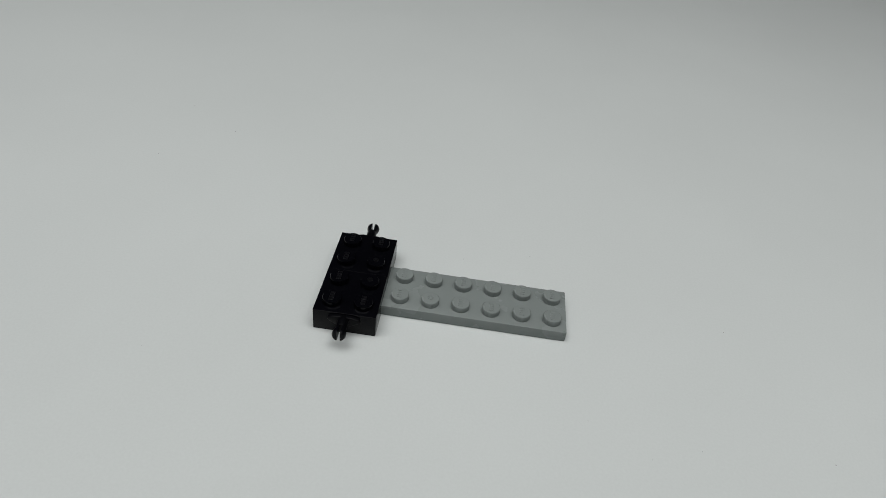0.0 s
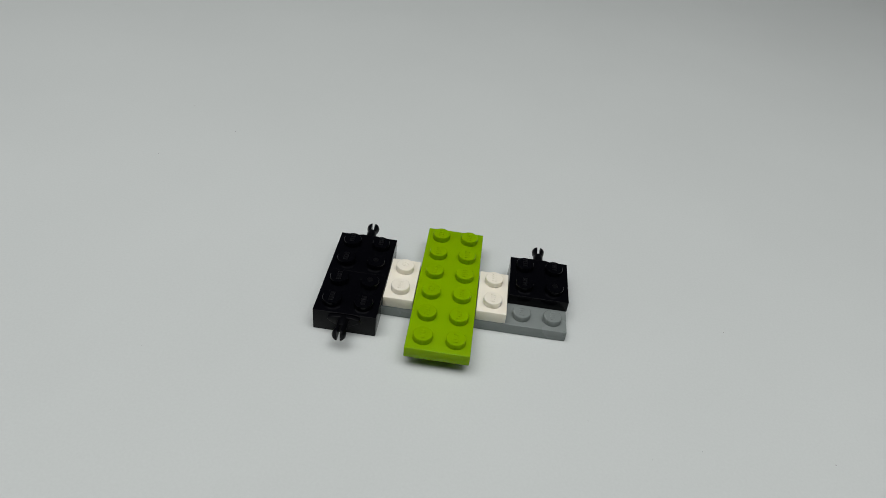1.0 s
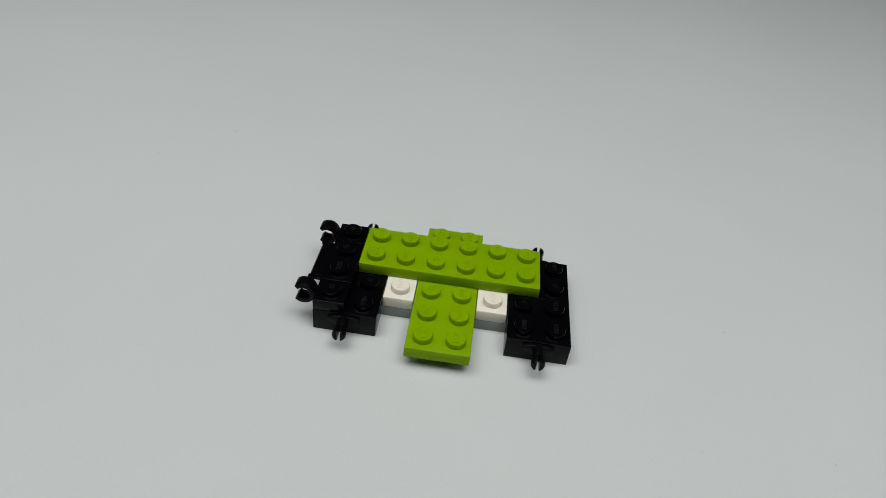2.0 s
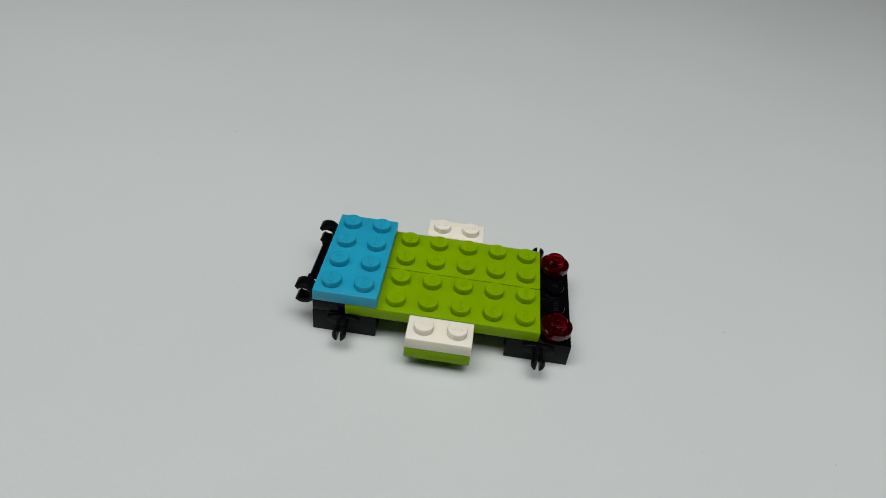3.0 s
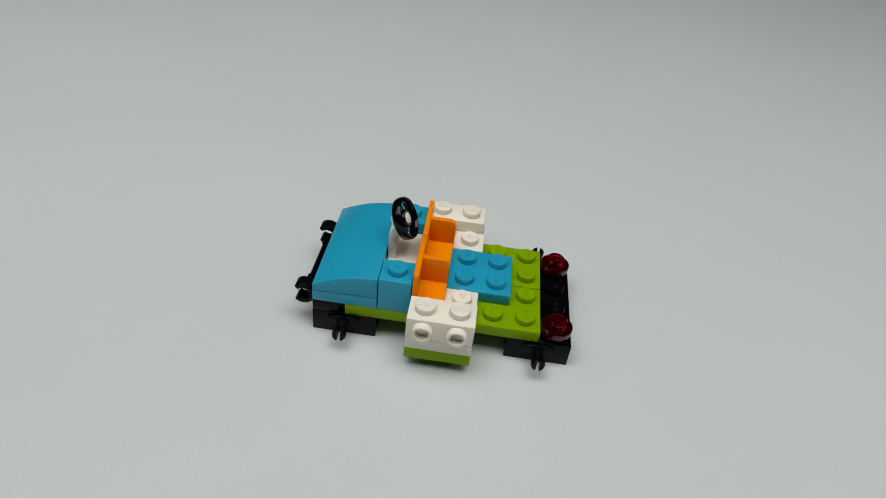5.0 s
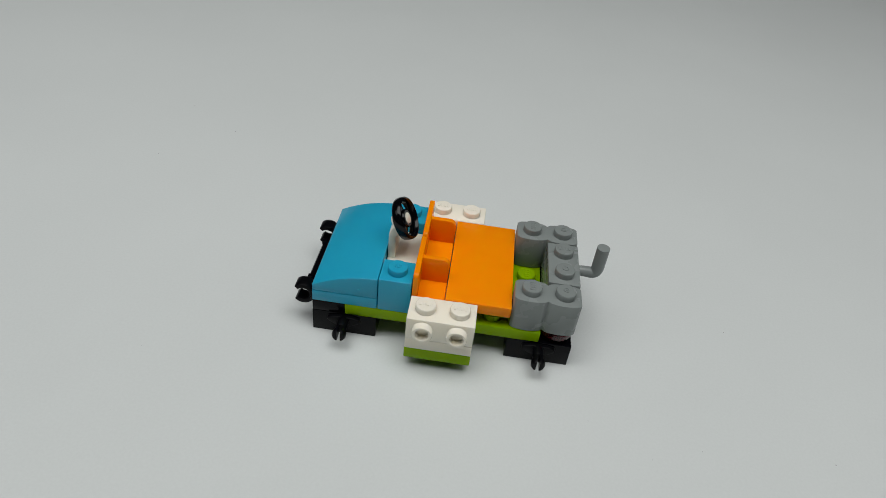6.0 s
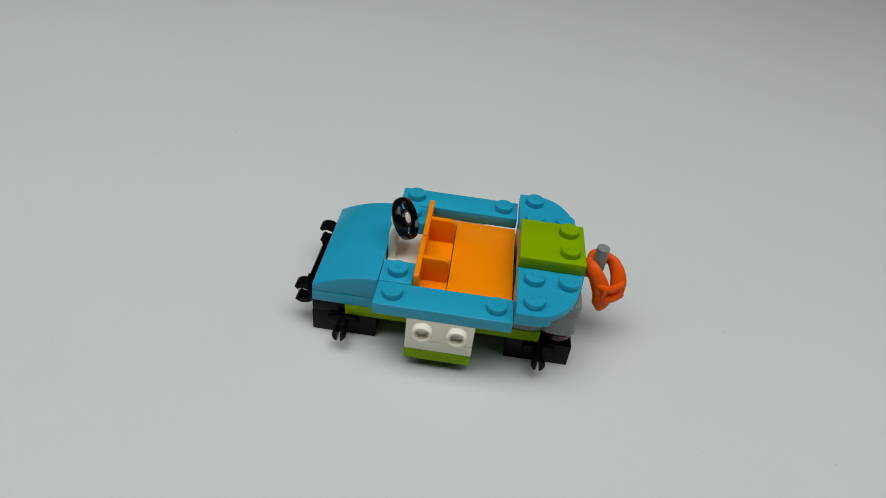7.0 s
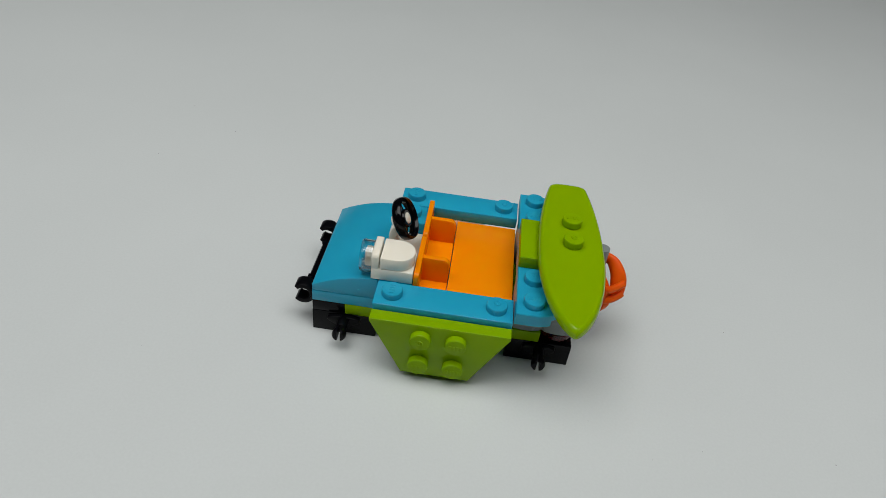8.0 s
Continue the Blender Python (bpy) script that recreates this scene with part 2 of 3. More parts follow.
# ---- the chassis ----
def axle_brick(x, front, when, dot, label):
    """A two by two brick, half of it a plate deep, with a slotted wheel pin on its outer side."""
    root = thing("axle_brick", x, -1 if front else 1, 0, when, label, "toy brick", "axle bricks of the toy car")
    a, b, seam = GAP, 2 * P - GAP, 2 * P - 0.00003
    steps = [(a, 0), (P - 2 * GAP, 0), (P - 2 * GAP, H), (seam, H), (seam, 2 * H), (a, 2 * H)]
    if not front:
        steps = [(2 * P - y, z) for y, z in steps]
    part("body", prism(steps, 0, a, b, 0.00008), BLACK, root)
    s, face = (-1, GAP) if front else (1, 2 * P - GAP)
    zc = 1.5 * H
    out = Matrix.Translation((P, face, zc)) @ pose(0, 0, 0, 90 if front else -90)
    # flared collar on the face
    collar = prism([(-0.0040, 0.0007), (-0.0020, 0.0012), (0.0020, 0.0012), (0.0040, 0.0007), (0.0040, -0.0003), (0.0019, -0.0016), (-0.0019, -0.0016), (-0.0040, -0.0003)],
                   1, -0.0010, 0.0002, 0.0002)
    bmesh.ops.transform(collar, matrix=Matrix.Translation((P, face + (0 if front else 0.0008), zc)), verts=collar.verts)
    part("collar", collar, SATIN, root)
    pin = part("wheel_pin", rod(0.00135, 0.0036, 0.0001, 24, out), SATIN, root)
    for k in (-1, 1):
        half = bmesh.new()
        prof = [(0.00135, 0.0034), (0.00135, 0.0043), (0.00165, 0.0049), (0.00172, 0.0058), (0.0014, 0.0064)]
        rings = []
        for r, d in prof:
            ring = []
            for i in range(13):
                ang = -math.pi / 2 + math.pi * i / 12
                ring.append(half.verts.new((P + k * (0.0004 + (r - 0.0004) * max(0, math.cos(ang))), face + s * d, zc + r * 0.92 * math.sin(ang))))
            rings.append(ring)
        for p, q in zip(rings, rings[1:]):
            for i in range(13):
                half.faces.new((p[i], p[(i + 1) % 13], q[(i + 1) % 13], q[i]))
        half.faces.new(rings[0]), half.faces.new(rings[-1])
        part("prong", half, SATIN, pin)
    for i in (0, 1):
        for j in (0, 1):
            stud(root, (i + 0.5) * P, (j + 0.5) * P, 2 * H, BLACK, 90 if i else -90, (i, j) == dot)
    return root


def bumper_holder(when):
    root = thing("bumper_holder", 0, 0, 2, when, "black plastic holder plate with a grooved front lip", "toy plate")
    part("body", block(GAP, GAP, 0, P - GAP, 2 * P - GAP, H, hollow=0.001), BLACK, root)
    lip = part("lip", prism([(0.0002, H * 0.98), (-0.0027, H * 0.98), (-0.0031, H * 0.8), (-0.0031, -0.0002), (-0.0024, -0.0002), (-0.0024, H * 0.42), (0.0002, H * 0.42)],
                            1, GAP + 0.0012, 2 * P - GAP - 0.0012, 0.0001), BLACK, root)
    for y in (GAP, 2 * P - GAP - 0.0012):
        part("lug", block(-0.0033, y, -0.0002, -0.0019, y + 0.0013, H * 0.98, 0.0001), BLACK, lip)
    for j in (0, 1):
        stud(root, 0.5 * P, (j + 0.5) * P, H, BLACK, 90, j == 1)
    return root


def clip_plate(y, when):
    """A one by one plate with a C-shaped clip that opens away from it."""
    root = thing("clip_plate", 0, y, 2, when, "black plastic one-stud plate with an open clip", "toy plate", "clip plates of the toy car", lift=0.0005)
    part("body", block(GAP, GAP, 0, P - GAP, P - GAP, H, hollow=0.001), BLACK, root)
    ring = []
    for i in range(19):
        a = radians(42 + 276 * i / 18)
        ring.append((-0.0028 - 0.0029 * math.cos(a), 0.0025 + 0.0030 * math.sin(a)))
    for i in range(18, -1, -1):
        a = radians(42 + 276 * i / 18)
        ring.append((-0.0028 - 0.0018 * math.cos(a), 0.0025 + 0.0017 * math.sin(a)))
    part("clip", prism(ring, 1, 0.0023, 0.0057, 0.0002, 50), SATIN, root)
    part("neck", block(-0.0010, 0.0022, 0.0008, 0.0004, 0.0058, 0.0031, 0.0002), SATIN, root)
    stud(root, 0.5 * P, 0.5 * P, H, BLACK, 90, True)
    return root


def lamp_plate(y, when):
    root = thing("round_plate", 7, y, 2, when, "transparent red round one-stud tail light plate", "toy plate", "red tail lights of the toy car")
    c = Matrix.Translation((0.5 * P, 0.5 * P, 0))
    part("body", lathe([(0, 0.0049), (0.0022, 0.0049), (0.0024, 0.0047), (0.0024, 0.0032), (0.0037, 0.0032), (0.0039, 0.0030), (0.0039, 0.0014), (0.0037, 0.0012),
                        (0.0031, 0.0012), (0.0030, 0.0001), (0.0023, 0.0001), (0.0022, 0.0024), (0.0015, 0.0026), (0.0014, 0.0039), (0, 0.0040)], 40, c), RED, root)
    part("mould_dot", rod(0.0005, 0.0002, 0.00006, 16, c @ Matrix.Translation((0, 0, 0.0049))), RED, root)
    return root


T = [0.158 + 0.2315 * k for k in range(33)]  # a piece is added every 0.23 s

plate(8, 2, 0, 0, 0, None, GREY, "long_plate", "grey plastic plate, two by eight studs, on paper", "toy plate", turn=-90, dots=[(3, 0)])
axle_brick(0, True, None, (1, 1), "black plastic front axle brick with slotted wheel pin")
axle_brick(0, False, None, (1, 0), "black plastic front axle brick with slotted wheel pin")
plate(1, 2, 2, 0, 1, T[0], WHITE, "small_plate", "white plastic two-stud plate on the grey plate", "toy plate", turn=90, group="white plates", dots=[(0, 1)])
plate(2, 6, 3, -2, 1, T[1], LIME, "cross_plate", "lime green plate, two by six studs, across the chassis", "toy plate", turn=90, dots=[(0, 2)])
plate(1, 2, 5, 0, 1, T[2], WHITE, "small_plate", "white plastic two-stud plate on the grey plate", "toy plate", turn=90, group="white plates")
axle_brick(6.016, False, T[3], (1, 0), "black plastic rear axle brick with slotted wheel pin")
axle_brick(6.016, True, T[4], (0, 1), "black plastic rear axle brick with slotted wheel pin")
bumper_holder(T[5])
clip_plate(2, T[6])
clip_plate(-1, T[7])
plate(6, 2, 1, 1, 2, T[8], LIME, "deck_plate", "lime green plate, two by six studs, along the car", "toy plate", turn=90, dots=[(2, 0)], group="lime deck plates")
plate(6, 2, 1, -1, 2, T[9], LIME, "deck_plate", "lime green plate, two by six studs, along the car", "toy plate", turn=90, dots=[(3, 1)], group="lime deck plates")
plate(2, 1, 3, 3, 2, T[10], WHITE, "small_plate", "white plastic two-stud plate on the lime cross plate", "toy plate", group="white plates")
plate(2, 1, 3, -2, 2, T[10], WHITE, "small_plate", "white plastic two-stud plate on the lime cross plate", "toy plate", group="white plates")
lamp_plate(2, T[11])
lamp_plate(-1, T[11])


# ---- the body ----
def curved_slope(x, when, material, flip, name, label):
    """A two by four cover, low at one long side, that rounds up to the other."""
    root = thing(name, x, -1, 4, when, label, "toy brick")
    prof = [(GAP, 0.0), (GAP, 0.55 * H)]
    for i in range(1, 19):
        u = i / 18
        prof.append((GAP + u * (2 * P - 2 * GAP), (0.55 + 1.36 * (1 - (1 - u) ** 2.05)) * H))
    prof.append((2 * P - GAP, 0.0))
    if flip:
        prof = [(2 * P - a, b) for a, b in prof]
    part("cover", prism(prof, 1, GAP, 4 * P - GAP, 0.00028, 18), material, root)
    if not flip:
        tri = [(-0.0005, 0.0006), (0.0005, 0.0006), (0, -0.0003)]
        bm = prism(tri, 1, -0.00013, 0.00006, 0.00006)
        bmesh.ops.transform(bm, matrix=Matrix.Translation((1.45 * P, GAP, 0.55 * H)), verts=bm.verts)
        part("mould_mark", bm, material, root)
    return root


def flat_tile(when):
    root = thing("flat_tile", 4, -1, 4, when, "smooth bright orange tile, two by four, behind the seats", "toy tile")
    part("body", block(GAP, GAP, 0.0003, 2 * P - GAP, 4 * P - GAP, H, 0.0002, hollow=0.001), ORANGE, root)
    part("foot_rim", block(0.0004, 0.0004, 0, 2 * P - 0.0004, 4 * P - 0.0004, 0.0004, 0.00005, hollow=0.0001), ORANGE, root)
    return root


def steering_stand(when):
    root = thing("steering_stand", 2, 0, 4, when, "white stand with a black three-spoke steering wheel", "steering wheel")
    part("base", block(GAP, GAP, 0, P - GAP, 2 * P - GAP, H, hollow=0.001), WHITE, root)
    post = prism([(0.00015, H), (0.0021, H), (0.0019, 0.0098), (0.0034, 0.0116), (0.0022, 0.0134), (0.0008, 0.0122), (0.00015, 0.0104)], 1, 0.55 * P, 1.45 * P, 0.0003)
    part("post", post, WHITE, root)
    m = Matrix.Translation((0.45 * P, P, 4.15 * H)) @ pose(0, 0, 0, 0, 0, -4) @ pose(0, 0, 0, 0, 63, 0)
    band = [(0.0044, -0.0011), (0.0047, -0.0013), (0.0051, -0.0012), (0.00535, -0.0008), (0.0054, 0.0), (0.00535, 0.0007), (0.0051, 0.0011), (0.0048, 0.0012), (0.0045, 0.0009), (0.0043, 0.0003), (0.0043, -0.0006)]
    rim = lathe(band, 54, None, True)
    for v in rim.verts:                      # shallow finger grips on the rim
        swell = 1 + 0.007 * math.cos(6 * math.atan2(v.co.y, v.co.x))
        v.co.x, v.co.y = v.co.x * swell, v.co.y * swell
    bmesh.ops.transform(rim, matrix=m, verts=rim.verts)
    wheel = part("steering_wheel", rim, SHINY, root, "black steering wheel rim")
    part("hub", lathe([(0, -0.0022), (0.0021, -0.0022), (0.0023, 0.0002), (0.0020, 0.0006), (0.0015, 0.0006), (0.0015, 0.0003), (0, 0.0003)], 28, m), SHINY, wheel)
    part("pin", rod(0.0014, 0.0042, 0.0002, 24, m @ Matrix.Translation((0, 0, -0.0034))), WHITE, wheel, "white pin end")
    for k in range(3):
        sp = block(0.0016, -0.0012, -0.0009, 0.0046, 0.0012, 0.0001, 0.0003)
        bmesh.ops.transform(sp, matrix=m @ pose(0, 0, 0, 0, 0, 60 + 120 * k), verts=sp.verts)
        part("spoke", sp, SHINY, wheel)
    return root


def side_stud_brick(front, when):
    """A low brick with two open studs on its outer side."""
    root = thing("side_stud_brick", 3 if front else 2.94, -2 if front else 3, 3, when, "white low brick with two hollow side studs", "toy brick", "white side-stud bricks")
    part("body", block(GAP, GAP, 0, 2 * P - GAP, P - GAP, 2 * H, hollow=0.001), WHITE, root)
    for i in (0, 1):
        stud(root, (i + 0.5) * P, 0.5 * P, 2 * H, WHITE, 0, False)
        m = Matrix.Translation(((i + 0.5) * P, GAP if front else P - GAP, 1.05 * H)) @ pose(0, 0, 0, 90 if front else -90)
        part("hollow_stud", lathe([(0.0016, 0.0), (0.0024, -0.0001), (0.00245, 0.0015), (0.0023, 0.0018), (0.0018, 0.0018), (0.0016, 0.0016), (0.0016, 0.0002), (0, 0.0002)], 32, m), WHITE, root)
    return root


def seat_panel(y, when):
    """A one by two panel with a tall wall and a divider in the middle."""
    root = thing("seat_panel", 3, y, 4, when, "bright orange seat panel with a centre divider", "toy panel", "orange seats")
    part("base", block(GAP, GAP, 0, P - GAP, 2 * P - GAP, 0.0020, 0.00015), ORANGE, root)
    w = 2 * P - 2 * GAP
    wall = [(GAP, 0.0004), (GAP + w, 0.0004)]
    for cx, a0 in ((GAP + w - 0.0012, 0), (GAP + 0.0012, 90)):
        wall += [(cx + 0.0012 * math.cos(radians(a0 + 15 * i)), 0.0081 + 0.0012 * math.sin(radians(a0 + 15 * i))) for i in range(7)]
    part("backrest", prism(wall, 0, GAP, 0.0014, 0.0002), ORANGE, root)
    div = [(0.0012, 0.0010), (P - GAP, 0.0010)]
    div += [(P - GAP - 0.0016 + 0.0016 * math.cos(radians(15 * i)), 0.0073 + 0.0016 * math.sin(radians(15 * i))) for i in range(7)] + [(0.0012, 0.0089)]
    part("divider", prism(div, 1, P - 0.0007, P + 0.0007, 0.0002), ORANGE, root)
    return root


def log_brick(y, when):
    root = thing("log_brick", 6, y, 3, when, "grey brick moulded like two upright logs", "toy brick", "grey log bricks")
    top, bottom = [], []
    for c in (0.5, 1.5):
        for i in range(13):
            u = -1 + 2 * i / 12
            w = 0.0028 + 0.0011 * math.sqrt(max(0.0, 1 - u * u))
            x = c * P + u * (P / 2 - (GAP if (c < 1) == (u < 0) else 0))
            if c > 1 and i == 0:
                continue
            top.append((x, P / 2 + w))
            bottom.append((x, P / 2 - w))
    part("body", prism(bottom + top[::-1], 2, 0.0002, 3 * H, 0.00015, 20), GREY, root)
    for i in (0, 1):
        stud(root, (i + 0.5) * P, 0.5 * P, 3 * H, GREY, 90, i == 1)
    return root


def arm_plate(when):
    root = thing("arm_plate", 7, 0, 5, when, "grey two-stud plate with an upright bar arm", "toy plate", lift=0.0)
    part("body", block(GAP, GAP, 0, P - GAP, 2 * P - GAP, H, hollow=0.001), GREY, root)
    x, z = 1.55 * P, 0.0013
    pts = glide([(0.97 * P, P, z + 0.0005), (1.22 * P, P, z + 0.0005), (1.43 * P, P, z + 0.0005), (1.54 * P, P, z + 0.0015), (x, P, z + 0.004), (x, P, 0.0094), (x, P, 0.0097)], 4)
    part("bar", sweep(pts, [0.0013 + 0.00028 * min(1, i / 14) for i in range(len(pts) - 1)] + [0.0014], 1.0, 20), GREY, root)
    for j in (0, 1):
        stud(root, 0.5 * P, (j + 0.5) * P, H, GREY, 0, j == 0)
    return root


def support_brick(when):
    root = thing("support_brick", 7, 0, 3, when, "grey low brick with recessed ends under the bar plate", "toy brick")
    part("body", block(GAP, 0.0010, 0, P - 0.0008, 2 * P - 0.0010, 2 * H, 0.0002), GREY, root)
    for y in (0.0002, 2 * P - 0.0010):
        for x in (GAP, P - 0.0018):
            part("rib", block(x, y, 0, x + 0.0010, y + 0.0009, 2 * H, 0.0001), GREY, root)
    return root


def rounded_plate(when):
    root = thing("rounded_plate", 6, -2, 6, when, "azure blue plate with a rounded rear edge", "toy plate")
    outline = [(GAP, GAP), (0.5 * P, GAP)]
    for i in range(1, 32):
        a = -math.pi / 2 + math.pi * i / 32
        c, s = math.cos(a), math.sin(a)
        outline.append((0.5 * P + 1.55 * P * abs(c) ** 0.88, 3 * P + (3 * P - GAP) * math.copysign(abs(s) ** 0.88, s)))
    outline += [(0.5 * P, 6 * P - GAP), (GAP, 6 * P - GAP)]
    # the rim is cut back below at both rear corners
    bm = bmesh.new()
    low = [(x, y) if not 1.15 * P < x < 1.62 * P else (x * 0.9, 3 * P + (y - 3 * P) * 0.93) for x, y in outline]
    inner = [(GAP + 0.0002 + (x - GAP) * 0.98, 3 * P + (y - 3 * P) * 0.992) for x, y in outline]
    bottom = [bm.verts.new((x, y, 0)) for x, y in low]
    step = [bm.verts.new((x, y, 0.5 * H)) for x, y in low]
    edge = [v if a == b else bm.verts.new((*b, 0.5 * H)) for v, a, b in zip(step, low, outline)]
    rim = [bm.verts.new((x, y, H - 0.0002)) for x, y in outline]
    top = [bm.verts.new((x, y, H)) for x, y in inner]
    for p, q in ((bottom, step), (step, edge), (edge, rim), (rim, top)):
        for i in range(len(p)):
            k = (i + 1) % len(p)
            corners = list(dict.fromkeys((p[i], p[k], q[k], q[i])))
            if len(corners) > 2:
                bm.faces.new(corners)
    bm.faces.new(bottom), bm.faces.new(top)
    part("body", bm, AZURE, root)
    for j in range(6):
        stud(root, 0.5 * P, (j + 0.5) * P, H, AZURE, 0)
    for j in range(1, 5):
        stud(root, 1.5 * P, (j + 0.5) * P, H, AZURE, 0, j == 2)
    return root


def surfboard(when):
    """A board along y with a blunt tail, a pointed nose and rounded rails."""
    root = thing("surfboard", 6.48, -3.17, 8, when, "lime green surfboard with two studs on the tail", "surfboard")
    length, n = 6.94 * P, 44

    def width(u):                            # half-width at u from nose 0 to tail 1
        if u < 0.48:
            return 0.985 * P * (1 - ((0.48 - u) / 0.48) ** 2.0) ** 0.65
        return 0.985 * P * (1 - 0.36 * ((u - 0.48) / 0.52) ** 2.3)

    bm = bmesh.new()
    rings = []
    for inset, z in ((0.0016, 0.0), (0.0004, 0.0004), (0.0, 0.0012), (0.0001, 0.0020), (0.0004, 0.0026), (0.0009, 0.00300), (0.0013, 0.00306), (0.0018, 0.00296), (0.0026, 0.00292)):
        half = []
        for i in range(n + 1):
            u = (i / n) ** 1.7
            y = inset * 1.25 + u * (length - 0.0012 - inset * 2.15)
            half.append((max(0.0, width(u) * (1 - inset / (0.985 * P))), y, z))
        w = half[-1][0]                      # the tail bows out and turns in round corners
        for k in range(1, 9):
            a = k / 8 * math.pi / 2
            half.append((w * math.cos(a) ** 0.55 if k < 8 else 0.0, half[n][1] + 0.0016 * math.sin(a), z))
        loop = [(x, y, zz) for x, y, zz in half] + [(-x, y, zz) for x, y, zz in half[-2:0:-1]]
        rings.append([bm.verts.new((P + x, y, zz)) for x, y, zz in loop])
    m = len(rings[0])
    for a, b in zip(rings, rings[1:]):
        for i in range(m):
            bm.faces.new((a[i], a[(i + 1) % m], b[(i + 1) % m], b[i]))
    for ring in (rings[0], rings[-1]):
        for i in range(m // 2):
            quad = [ring[i], ring[i + 1], ring[(m - i - 1) % m], ring[(m - i) % m]]
            bm.faces.new(list(dict.fromkeys(quad)))
    part("board", mesh_of("board", bm, GLOSS, 40), GLOSS, root)
    for j in (0, 1):
        stud(root, 1.02 * P, (3.67 + j) * P, 0.0032, LIME, 0, j == 0)
    return root


def life_vest(when):
    """A vest hung by its neck on the bar: a collar, two front lobes and a strap."""
    root = thing("life_vest", 8.55, 1, 2.4, when, "orange life vest hanging on the grey bar", "life vest")
    def at(x, y, z):
        return ((x - 8.55) * P, (y - 1) * P, (z - 2.4) * H)
    neck = glide([at(8.30, 1.10, 6.6), at(8.40, 1.36, 6.7), at(8.66, 1.46, 6.7), at(8.92, 1.34, 6.5)], 6)
    part("collar", sweep(neck, [0.0011] * len(neck), 1.0, 12), VEST, root)
    left = glide([at(8.33, 1.2, 6.6), at(8.26, 0.92, 6.55), at(8.40, 0.66, 6.3), at(8.62, 0.55, 5.5), at(8.78, 0.5, 4.5), at(8.84, 0.5, 3.5), at(8.84, 0.5, 2.9)], 6)
    right = glide([at(8.86, 1.38, 6.5), at(9.05, 1.22, 6.35), at(9.22, 1.0, 5.75), at(9.29, 0.86, 5.0), at(9.27, 0.76, 4.4), at(9.22, 0.72, 3.85)], 7)
    for path in (left, right):
        n = len(path)
        size = [0.0014 + (0.0008 if path is left else 0.0006) * min(1, i / (0.5 * n)) - 0.0002 * max(0, i - n + 8) for i in range(n)]
        part("lobe", sweep(path, size, 0.68, 16), VEST, root)
    for w, z0 in ((0.0, 5.45), (0.05, 4.4)):
        pts = glide([at(8.56 + w, 0.46, z0), at(8.84 + w, 0.33, z0 - 0.05), at(9.08 + w, 0.40, z0 + 0.05), at(9.38 + w * 0.6, 0.60, z0 + 0.25)], 5)
        part("strap", sweep(pts, [0.0010] * len(pts), 0.8, 10), VEST, root)
    buckle = block(-0.0006, -0.0007, -0.0018, 0.0006, 0.0007, 0.0018, 0.0002)
    bmesh.ops.transform(buckle, matrix=Matrix.Translation(at(8.80, 0.32, 4.9)), verts=buckle.verts)
    part("buckle", buckle, VEST, root)
    return root


def headlight(when):
    root = thing("bracket", 2, -1, 6, when, "white angle bracket with a sideways stud", "toy bracket")
    part("base", block(-0.0018, GAP, 0, P - GAP, P - GAP, H * 0.98, 0.0001), WHITE, root)
    r, tall = 0.0009, 2.2 * H
    face = [(GAP, H * 0.95), (P - GAP, H * 0.95)]
    for cy, a0 in ((P - GAP - r, 0), (GAP + r, 90)):
        face += [(cy + r * math.cos(radians(a0 + 18 * i)), tall - r + r * math.sin(radians(a0 + 18 * i))) for i in range(6)]
    part("upright", prism(face, 0, -0.0018, -0.0001, 0.0002, 40), WHITE, root)
    stud(root, -0.0018, 0.5 * P, 1.1 * H, WHITE, tilt=pose(0, 0, 0, 0, -90, 0))
    tile = thing("half_round_tile", 2, -1, 7, when, "white one-stud tile with a rounded end", "toy tile")
    out = [(0.0002, GAP), (0.5 * P, GAP)]
    out += [(0.5 * P + (0.5 * P - GAP) * math.cos(a), 0.5 * P + (0.5 * P - GAP) * math.sin(a)) for a in np.linspace(-math.pi / 2, math.pi / 2, 21)[1:-1]]
    out += [(0.5 * P, P - GAP), (0.0002, P - GAP)]
    part("body", prism(out, 2, 0.0, H, 0.0003, 25), WHITE, tile)
    lens = thing("round_tile", 1.4, -1, 6, when, "transparent clear round tile as a headlight", "toy tile", lift=0.0004)
    m = Matrix.Translation((0.0030, 0.5 * P, 1.1 * H)) @ pose(0, 0, 0, 0, -90, 0)
    part("disc", lathe([(0.0034, 0.0), (0.0039, 0.0), (0.0039, 0.0026), (0.0037, 0.0029), (0, 0.0029), (0, 0.0022), (0.0034, 0.0022)], 36, m, True), CLEAR, lens)
    return root


def wing_panel(when):
    """A trapezoid plate mounted upright on the side studs."""
    root = thing("wing_panel", 2, -2.4, 0.52, when, "lime green tapered plate fixed upright on the side", "toy plate")
    top = 5 * H
    w = 0.0032
    out = [(GAP, top), (4 * P - GAP, top), (4 * P - GAP, top - 0.0008), (3 * P, 0.0), (P, 0.0), (GAP, top - 0.0008)]
    part("body", prism(out, 1, 0.0, w - 0.0001, 0.00018), LIME, root)
    for i in (1, 2):
        for z in (3.75, 1.25):
            stud(root, (i + 0.5) * P, 0.0, z * H, LIME, 180, (i, z) == (1, 3.75), pose(0, 0, 0, 90))
    return root


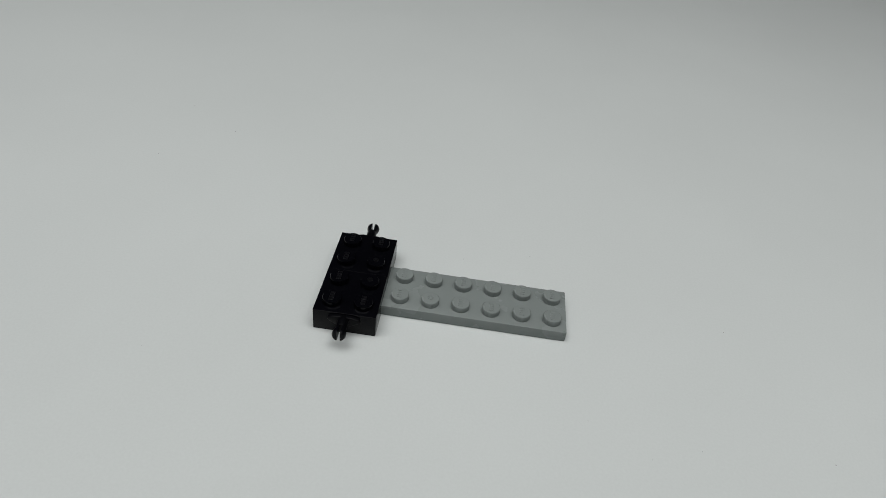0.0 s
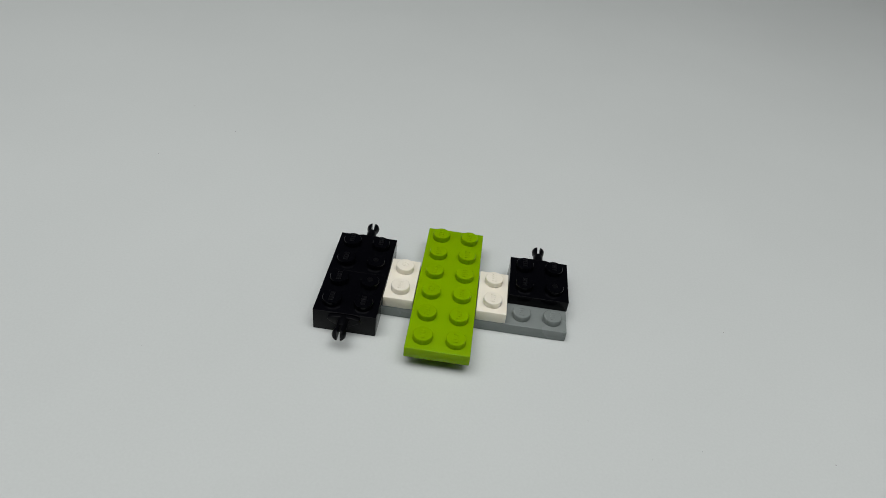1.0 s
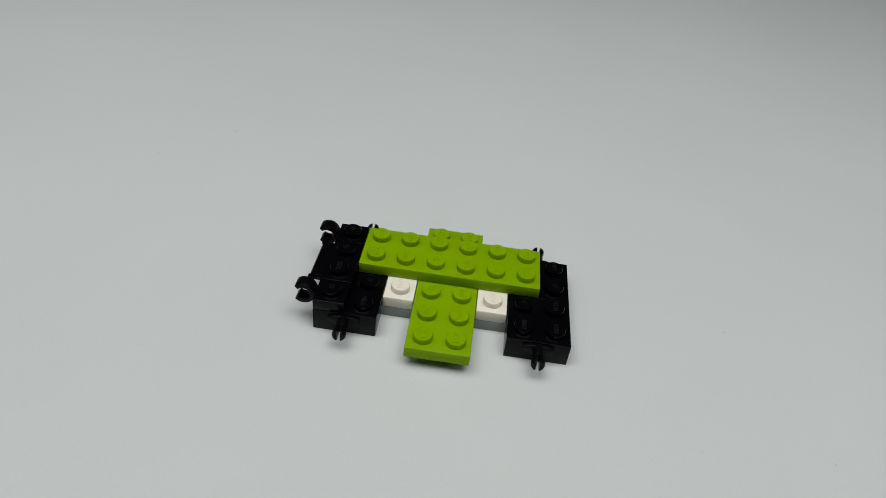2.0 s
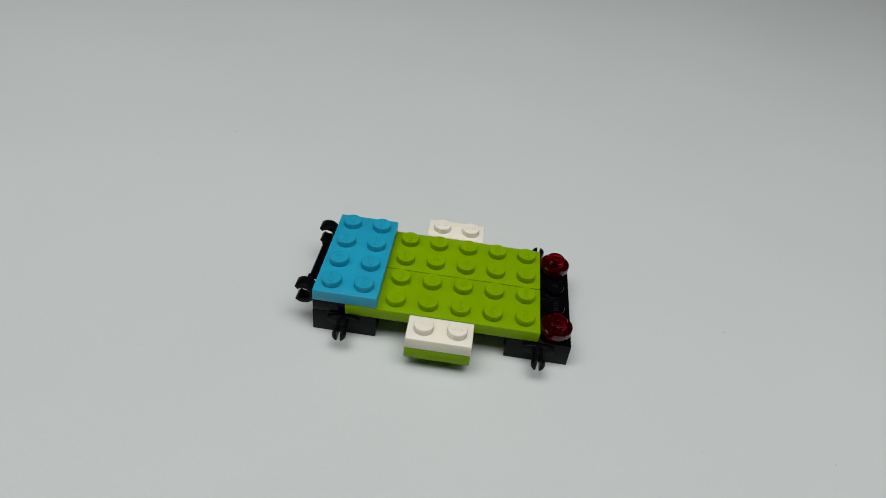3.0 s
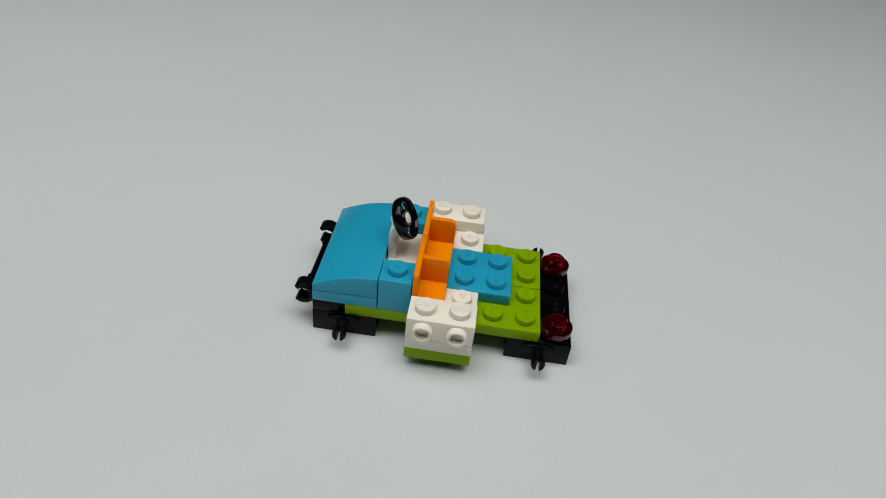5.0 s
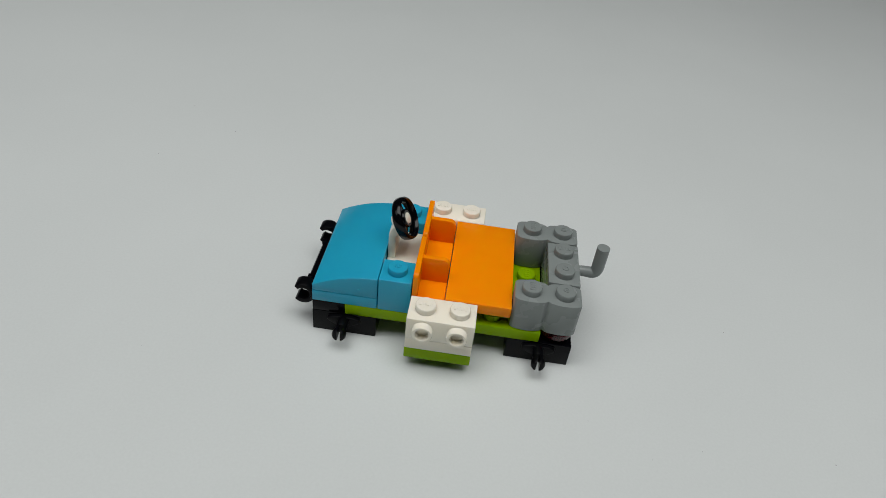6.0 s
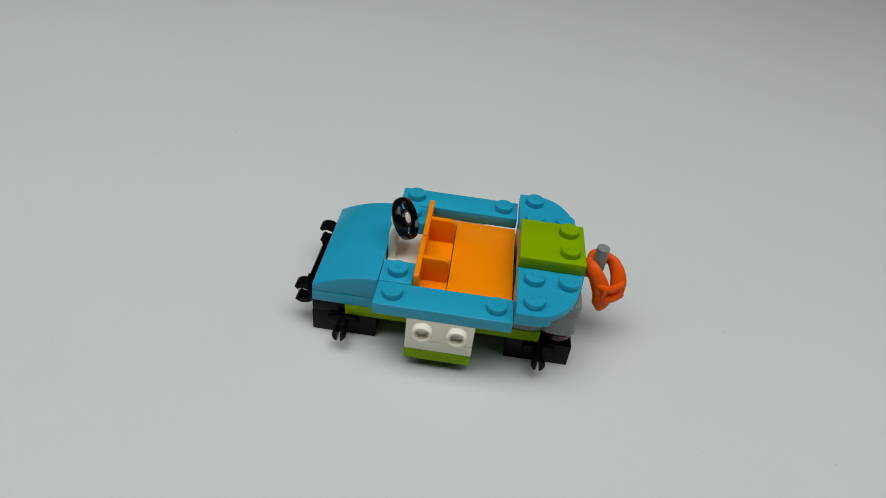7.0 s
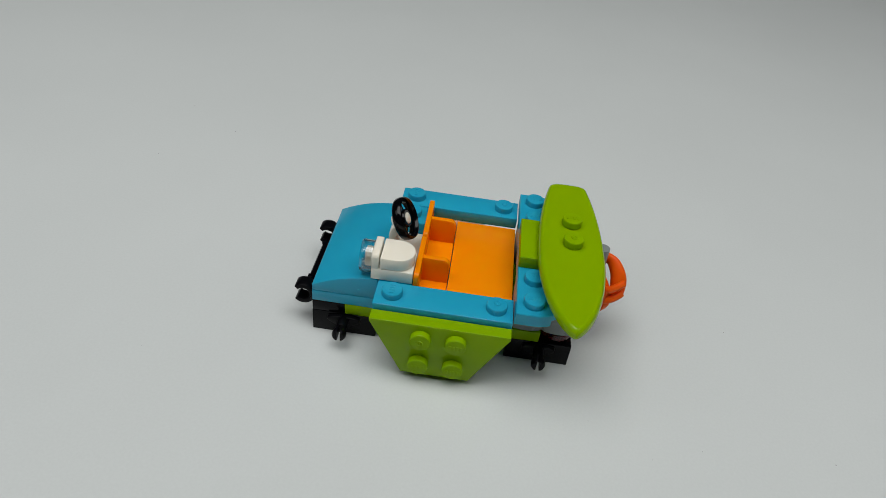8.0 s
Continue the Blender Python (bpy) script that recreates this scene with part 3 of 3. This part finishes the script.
plate(2, 4, 0, -1, 3, T[12], AZURE, "front_plate", "azure blue plate, two by four studs, at the front", "toy plate", turn=90, dots=[(0, 1)])
curved_slope(0, T[13], AZURE, False, "curved_hood", "smooth azure blue curved brick as the hood")
plate(1, 1, 2, 2, 3, T[14], AZURE, "small_brick", "azure blue one-stud brick behind the hood", "toy brick", 3, dots=[(0, 0)], group="azure bricks")
plate(1, 1, 2, -1, 3, T[14], AZURE, "small_brick", "azure blue one-stud brick behind the hood", "toy brick", 3, dots=[(0, 0)], group="azure bricks")
plate(4, 2, 2, 0, 3, T[15], AZURE, "floor_plate", "azure blue plate, four by two studs, on the lime deck", "toy plate", turn=90, dots=[(2, 1)])
steering_stand(T[16])
plate(2, 1, 3, 2, 3, T[17], WHITE, "small_plate", "white plastic two-stud plate on the lime deck", "toy plate", group="white plates", dots=[(1, 0)])
side_stud_brick(False, T[17])
plate(2, 1, 3, -1, 3, T[18], WHITE, "small_plate", "white plastic two-stud plate on the lime deck", "toy plate", group="white plates", dots=[(1, 0)])
side_stud_brick(True, T[18])
seat_panel(1, T[19])
seat_panel(-1, T[20])
flat_tile(T[21])
log_brick(2, T[22])
support_brick(T[23])
arm_plate(T[24])
log_brick(-1, T[25])
plate(4, 1, 2, 3, 5, T[26], AZURE, "side_plate", "azure blue side plate with a stud at each end", "toy plate", studs=[(0, 0), (3, 0)], dots=[(3, 0)], group="azure side plates", turn=-90)
plate(4, 1, 2, -2, 5, T[26], AZURE, "side_plate", "azure blue side plate with a stud at each end", "toy plate", studs=[(0, 0), (3, 0)], dots=[(3, 0)], group="azure side plates", turn=-90)
rounded_plate(T[27])
plate(2, 2, 6, 0, 7, T[28], LIME, "jumper_plate", "lime green smooth plate with studs along one edge", "toy plate", studs=[(1, 0), (1, 1)], dots=[(1, 1)])
life_vest(T[29])
surfboard(T[30])
headlight(T[31])
wing_panel(T[32])


def motions():
    """Each piece waits on the sheet beside the tripod until it is put on the car."""
    slot = 0
    for ob, when, lift in THINGS:
        if when is None:
            continue
        final = pose(*ob.location)
        wait = pose(-0.30 + 0.085 * (slot % 8), -0.30 - 0.075 * (slot // 8), lift)
        slot += 1
        d = 1 / FPS
        rows = [(0.0, wait), (when - 3 * d, wait), (when - 2 * d, wait), (when - d, wait), (when, final), (when + d, final), (when + 2 * d, final), (8.0, final)]
        walk(ob, [r for i, r in enumerate(rows) if i == 0 or frame(r[0]) > frame(rows[0][0])])


motions()
